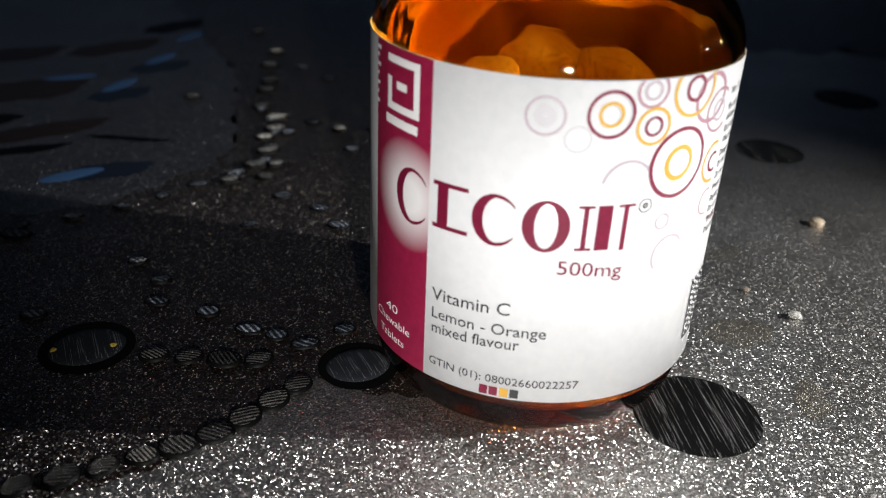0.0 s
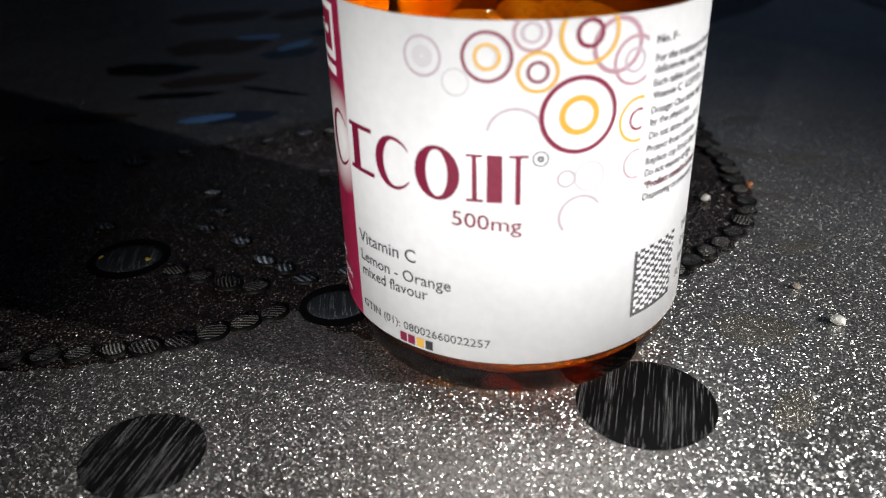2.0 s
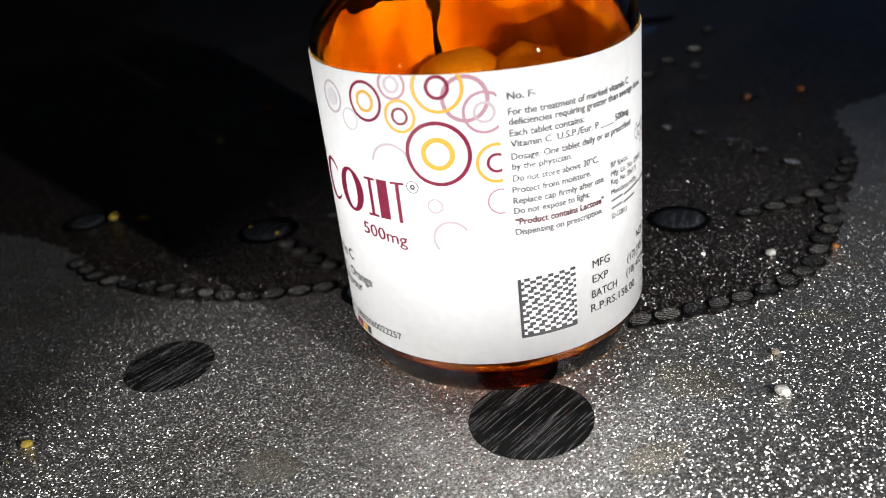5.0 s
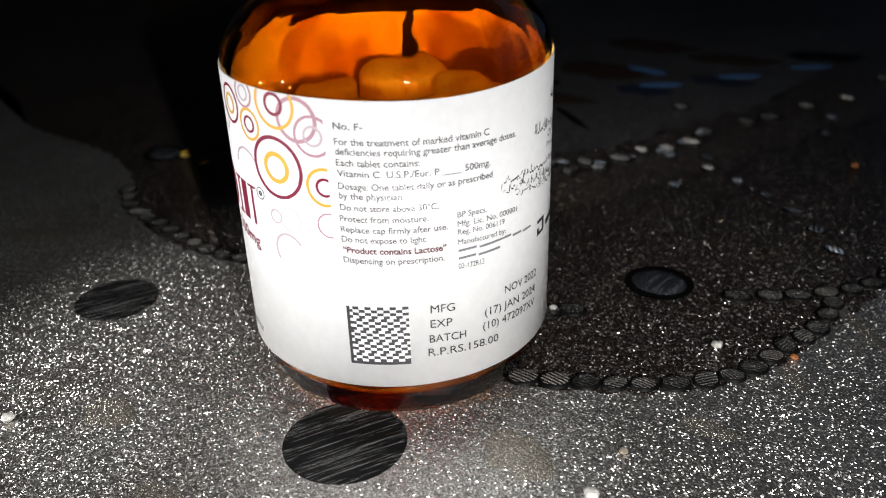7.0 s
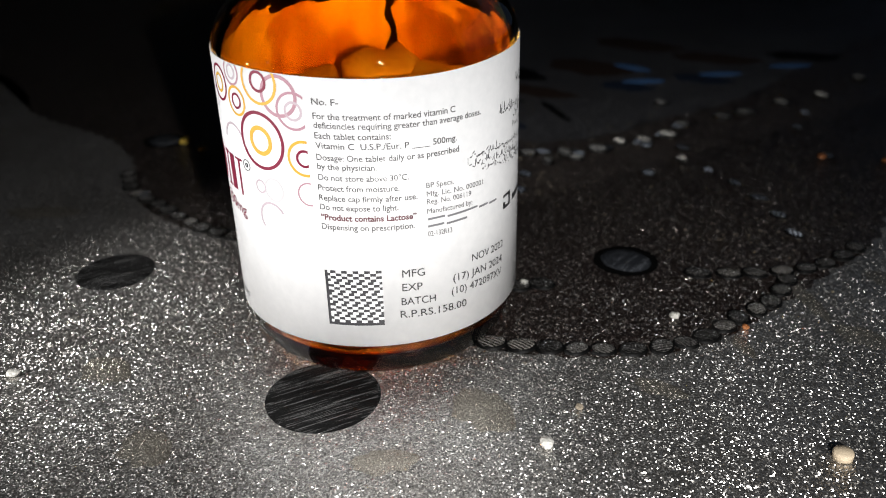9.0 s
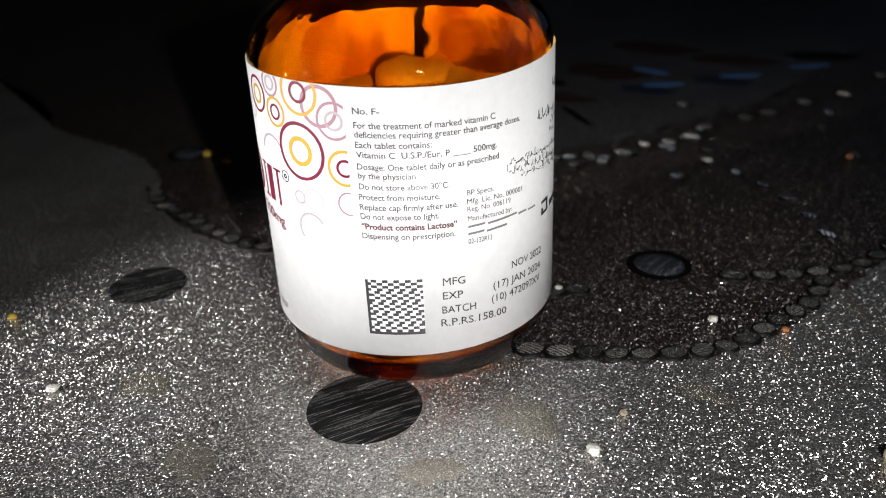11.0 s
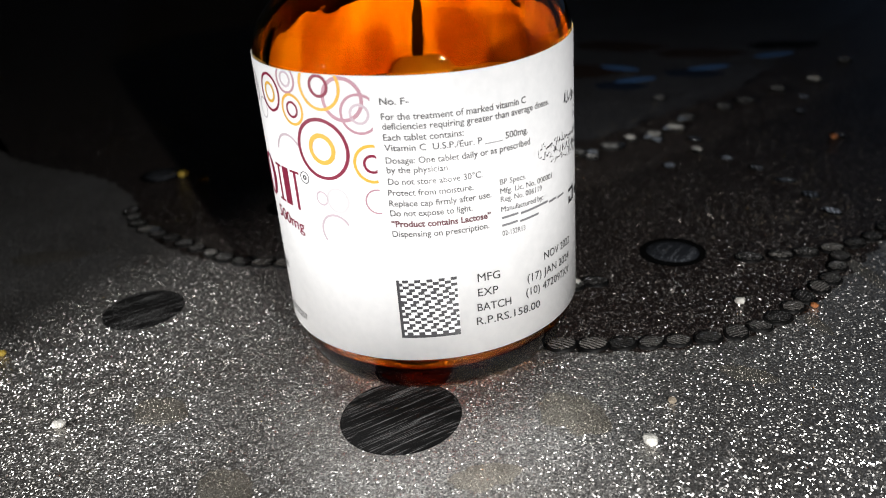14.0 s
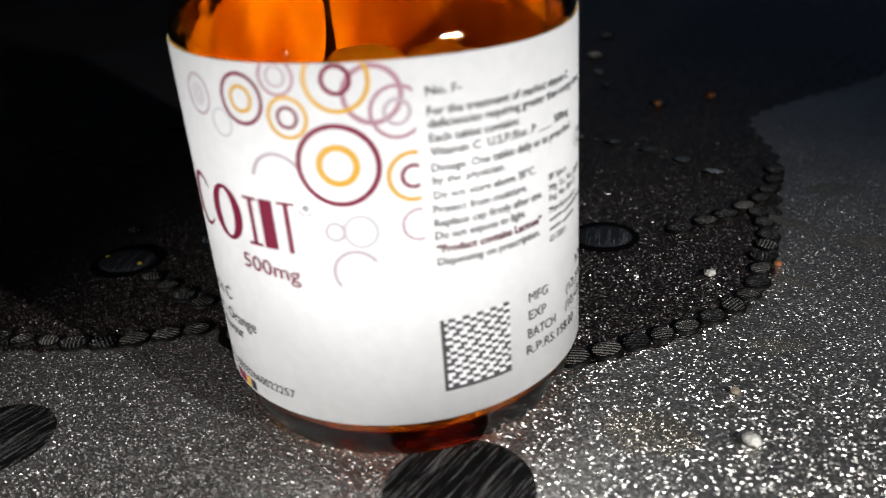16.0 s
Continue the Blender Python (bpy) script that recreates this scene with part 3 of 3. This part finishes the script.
for t0, t1, z in ((-2.2, 2.4, 3.02), (-2.2, 2.4, 3.585), (9.2, 14.4, 3.585)):
    part("name_shape", patch(t0, t1, z, z + 0.035, 0.0075), CRIMSON, label)
part("printed_ring", annulus(17.5, 3.57, 0.095, 0.08, 0.006), GREYINK, label)
part("printed_dot", annulus(17.5, 3.57, 0.04, 0.015, 0.006), GREYINK, label)

# printed rings: place, height, outer and inner radius, ink
for t, z, r1, r0, ink in ((27.3, 4.06, 0.46, 0.405, CRIMSON), (27.3, 4.06, 0.235, 0.165, YELLOW), (3.5, 4.75, 0.29, 0.25, CRIMSON), (3.5, 4.75, 0.155, 0.115, YELLOW),
                          (16.2, 4.58, 0.125, 0.09, CRIMSON), (16.2, 4.58, 0.235, 0.195, YELLOW), (29.2, 4.97, 0.165, 0.12, CRIMSON), (29.2, 4.97, 0.35, 0.305, YELLOW),
                          (14.6, 5.01, 0.21, 0.175, PINK), (14.6, 5.01, 0.12, 0.085, PALE), (37.2, 4.8, 0.32, 0.265, PINK), (42.6, 4.6, 0.29, 0.25, PINK), (42.6, 4.6, 0.15, 0.11, PALE),
                          (45.2, 3.89, 0.285, 0.24, YELLOW), (45.2, 3.89, 0.14, 0.1, CRIMSON), (45.6, 3.33, 0.19, 0.165, PINK),
                          (-13.7, 4.71, 0.24, 0.205, PALE), (-13.7, 4.71, 0.13, 0.02, FAINT), (-4.7, 4.45, 0.165, 0.14, FAINT), (24.5, 3.3, 0.115, 0.085, PALE), (31.0, 3.3, 0.2, 0.16, FAINT)):
    part("printed_ring", annulus(t, z, r1, r0, 0.004 if ink in (PINK, PALE, FAINT) else 0.006), ink, label)
part("printed_arc", annulus(10.8, 3.85, 0.34, 0.3, 0.004, start=20, sweep=150), PALE, label)
part("printed_arc", annulus(28.9, 2.8, 0.28, 0.24, 0.004, start=30, sweep=190), PALE, label)

letters("printed_line", "500mg", -6.3, 12.9, 2.69, 0.2, CRIMSON, label, "grey-crimson printed strength", slope=-0.003)
letters("printed_line", "Vitamin C", -43.6, -18.4, 1.97, 0.19, GREYINK, label, "dark grey printed line", slope=0.002)
letters("printed_line", "Lemon - Orange", -43.4, -7.2, 1.69, 0.17, GREYINK, label, slope=0.001)
letters("printed_line", "mixed flavour", -43.2, -14.8, 1.46, 0.17, GREYINK, label, slope=0.002)
letters("printed_line", "GTIN (01): 08002660022257", -43.8, 4.4, 0.945, 0.125, GREYINK, label)
for t, ink in ((-25.9, CRIMSON), (-22.8, CRIMSON), (-19.5, YELLOW), (-16.3, INK)):
    part("colour_bar", patch(t, t + 2.6, 0.74, 0.88, 0.006), ink, label)
letters("printed_line", "40", -66.0, -59.0, 1.37, 0.14, WHITEINK, label, "white print on the crimson band")
letters("printed_line", "Chewable", -72.5, -52.7, 1.15, 0.13, WHITEINK, label)
letters("printed_line", "Tablets", -70.0, -55.4, 0.9, 0.13, WHITEINK, label)

for body, t1, z in (("No. F-", 58.5, 4.73), ("For the treatment of marked vitamin C", 97.9, 4.52), ("deficiencies requiring greater than average doses.", 109.3, 4.385),
                    ("Each tablet contains:", 74.8, 4.23), ("Vitamin C  U.S.P./Eur. P ____ 500mg.", 98.3, 4.08), ("Dosage: One tablet daily or as prescribed", 99.2, 3.9),
                    ("by the physician.", 69.6, 3.76), ("Do not store above 30\u00b0C.", 80.2, 3.59), ("Protect from moisture.", 76.8, 3.425),
                    ("Replace cap firmly after use.", 82.9, 3.265), ("Do not expose to light.", 76.1, 3.115), ("\u201cProduct contains Lactose\u201d", 82.3, 2.95),
                    ("Dispensing on prescription.", 81.5, 2.795)):
    letters("printed_line", body, 49.6 if z > 3.5 else 49.2, t1, z, 0.098, DARKRED if "Lactose" in body else FINEINK, label, slope=-0.0013, weight=0.03 if "Lactose" in body else 0.011)
for body, t1, z in (("BP Specs.", 96.8, 3.37), ("Mfg. Lic. No. 000001", 110.3, 3.23), ("Reg. No. 006119", 104.3, 3.105), ("Manufactured by:", 104.8, 2.95), ("02-132R13", 95.7, 2.57)):
    letters("printed_line", body, 86.2, t1, z, 0.088, FINEINK, label, slope=-0.0028)
for t0, t1, z in ((86.3, 93.0, 2.82), (94.0, 107.5, 2.8), (108.4, 113.0, 2.77), (114.0, 118.8, 2.75), (86.3, 92.6, 2.7), (93.6, 102.4, 2.68)):
    part("printed_bar", patch(t0, t1, z + 0.015, z + 0.05, 0.006), MIDINK, label)
for t0, t1, z0, z1 in ((124.0, 130.5, 2.7, 2.75), (124.0, 130.5, 2.5, 2.55), (128.7, 130.5, 2.55, 2.7), (124.0, 125.6, 2.55, 2.62), (133.0, 147.0, 2.52, 2.62)):
    part("printed_bar", patch(t0, t1, z0, z1, 0.006), INK, label)
# script that cannot be read, as rows of short bars
for t0, t1, z, tall in ((136, 162, 4.52, 0.2), (120, 160, 4.2, 0.15), (133, 164, 4.0, 0.1), (132, 162, 3.84, 0.1), (104, 158, 3.7, 0.12), (103, 156, 3.55, 0.12), (110, 152, 3.4, 0.1)):
    t = t0
    while t < t1:
        w = random.uniform(0.35, 1.3)
        dz = random.uniform(-0.035, 0.045) - 0.0045 * (t - t0)
        h, lean = tall * random.choice((0.12, 0.16, 0.22, 0.6, 0.9)), random.uniform(-0.03, 0.05)
        w *= 0.45 if h > tall * 0.5 else 1.0
        stroke = bmesh.new()
        stroke.faces.new([stroke.verts.new(wrap(*c, 0.006)) for c in ((t, z + dz), (t + w, z + dz + lean * w), (t + w * 1.15, z + dz + lean * w + h), (t + w * 0.15, z + dz + h))])
        part("printed_bar", stroke, GREYINK, label, smooth=False)
        t += w * random.uniform(0.6, 0.95) + random.uniform(0.12, 0.5)
# the square code, as a plain square filled with an even weave of short dark bars
CODEINK = material("dark grey code ink", (0.03, 0.03, 0.034), 0.45)
part("code_block", patch(48.6, 69.0, 1.11, 2.09, 0.004), PAPER, label, "white printed square filled with plain dark bars")
weave = bmesh.new()
CELLS, T0, Z0 = 20, 48.6, 1.11
for row in range(CELLS):
    for col in range(CELLS):
        if (col + 2 * (row % 2) + row // 4) % 4 < 2 or col == 0 or row == 0:
            t, z = T0 + col * 20.4 / CELLS, Z0 + row * 0.98 / CELLS
            weave.faces.new([weave.verts.new(wrap(*c, 0.008)) for c in ((t, z), (t + 1.02, z), (t + 1.02, z + 0.049), (t, z + 0.049))])
part("bar_weave", weave, CODEINK, label, smooth=False)
for body, t0, t1, z in (("MFG", 76.2, 84.5, 1.935), ("EXP", 76.0, 83.5, 1.69), ("BATCH", 75.5, 88.4, 1.44), ("R.P.RS.158.00", 74.9, 101.6, 1.21),
                        ("NOV 2022", 104.6, 123.6, 1.9), ("(17) JAN 2024", 95.8, 122.8, 1.66), ("(10) 472097XV", 95.0, 122.5, 1.43)):
    letters("printed_line", body, t0, t1, z, 0.135, INK, label, slope=-0.003)

# ---- tablets ----
def tablet_mesh():
    prof = [(0, -0.3), (0.35, -0.28), (0.62, -0.22), (0.74, -0.17), (0.775, -0.13), (0.78, 0.13), (0.74, 0.17), (0.62, 0.22), (0.35, 0.28), (0, 0.3)]
    return mesh_of(lathe(prof, 40), "tablet", TABLET)


TAB = tablet_mesh()


def tablet(x, y, z, rx, ry, rz):
    ob = new("tablet", TAB)
    ob.matrix_basis = pose(x * CM, y * CM, z * CM, rx, ry, rz)
    tagged(ob, "round orange chewable tablet lying in the bottle", "tablet", "tablets in the bottle")


for layer in range(6):
    for k in range(3):
        a = math.tau * (k + 0.5 * (layer % 2)) / 3 + 0.1 * layer
        tablet(0.95 * math.cos(a), 0.95 * math.sin(a), 0.66 + 0.58 * layer, random.uniform(-4, 4), random.uniform(-4, 4), random.uniform(0, 90))
for x, y, z, rx, ry, rz in ((0.72, -1.22, 4.3, 10, 8, 0), (1.3, 0.62, 4.3, -6, 12, 0), (-0.85, -1.0, 4.2, 8, -6, 0), (-1.0, 0.75, 4.2, -5, -8, 0), (0.25, 1.42, 4.22, -10, 4, 0)):
    tablet(x, y, z, rx, ry, rz)


# ---- crumbs on the sheet ----
pellet = tagged(new("pellet", mesh_of(lathe([(0, 0), (0.14, 0), (0.165, 0.02), (0.17, 0.13), (0.15, 0.16), (0, 0.165)], 24), "pellet", CRUMBCREAM)),
                "short cream pellet standing on the glitter sheet", "pellet")
pellet.matrix_basis = Matrix.Translation((7.1 * CM, 4.1 * CM, 0)) @ Matrix.Scale(0.85, 4)


def crumb(x, y, size, mat, label, flatness=0.6):
    bm = bmesh.new()
    bmesh.ops.create_icosphere(bm, subdivisions=2, radius=size * CM)
    s = random.uniform(0, 50)
    for v in bm.verts:
        v.co *= 1 + 0.35 * noise.noise(v.co / (size * CM) * 1.3 + Vector((s, s, s)))
        v.co.z *= flatness
    low = min(v.co.z for v in bm.verts)
    ob = new("crumb", mesh_of(bm, "crumb", mat, False))
    ob.location = (x * CM, y * CM, -low)
    tagged(ob, label, "crumb", "crumbs on the sheet")


for x, y, s, m, label_text in ((3.0, 4.5, 0.1, CRUMBWHITE, "small white crumb on the black print"), (4.9, 0.52, 0.11, CRUMBWHITE, "flaky white crumb on the glitter sheet"),
                               (-0.83, -6.44, 0.1, CRUMBWHITE, "small white crumb on the glitter sheet"),
                               (3.88, 5.36, 0.07, CRUMBORANGE, "tiny orange crumb beside the bead chain"), (0.62, 2.72, 0.09, CRUMBWHITE, "small white crumb beside the bottle"),
                               (-3.85, -6.94, 0.09, CRUMBYELLOW, "tiny yellow crumb on the glitter sheet"),
                               (4.4, 1.45, 0.07, CRUMBTAN, "pale crumb on the glitter sheet"), (-11.0, -1.5, 0.16, CRUMBYELLOW, "tiny yellow crumb on the black print"),
                               (-10.2, -1.18, 0.13, CRUMBYELLOW, "tiny yellow crumb on the black print"), (-1.38, 13.0, 0.1, CRUMBORANGE, "tiny orange crumb on the black print"),
                               (-0.35, 14.2, 0.13, CRUMBORANGE, "orange crumb on the black print"), (-7.37, 0.0, 0.06, CRUMBYELLOW, "tiny yellow crumb on a dark oval"),
                               (-6.5, 0.1, 0.07, CRUMBYELLOW, "tiny yellow crumb on a dark oval"), (-14.9, 6.3, 0.14, CRUMBORANGE, "tiny red-orange crumb on the black print")):
    crumb(x, y, s, m, label_text)
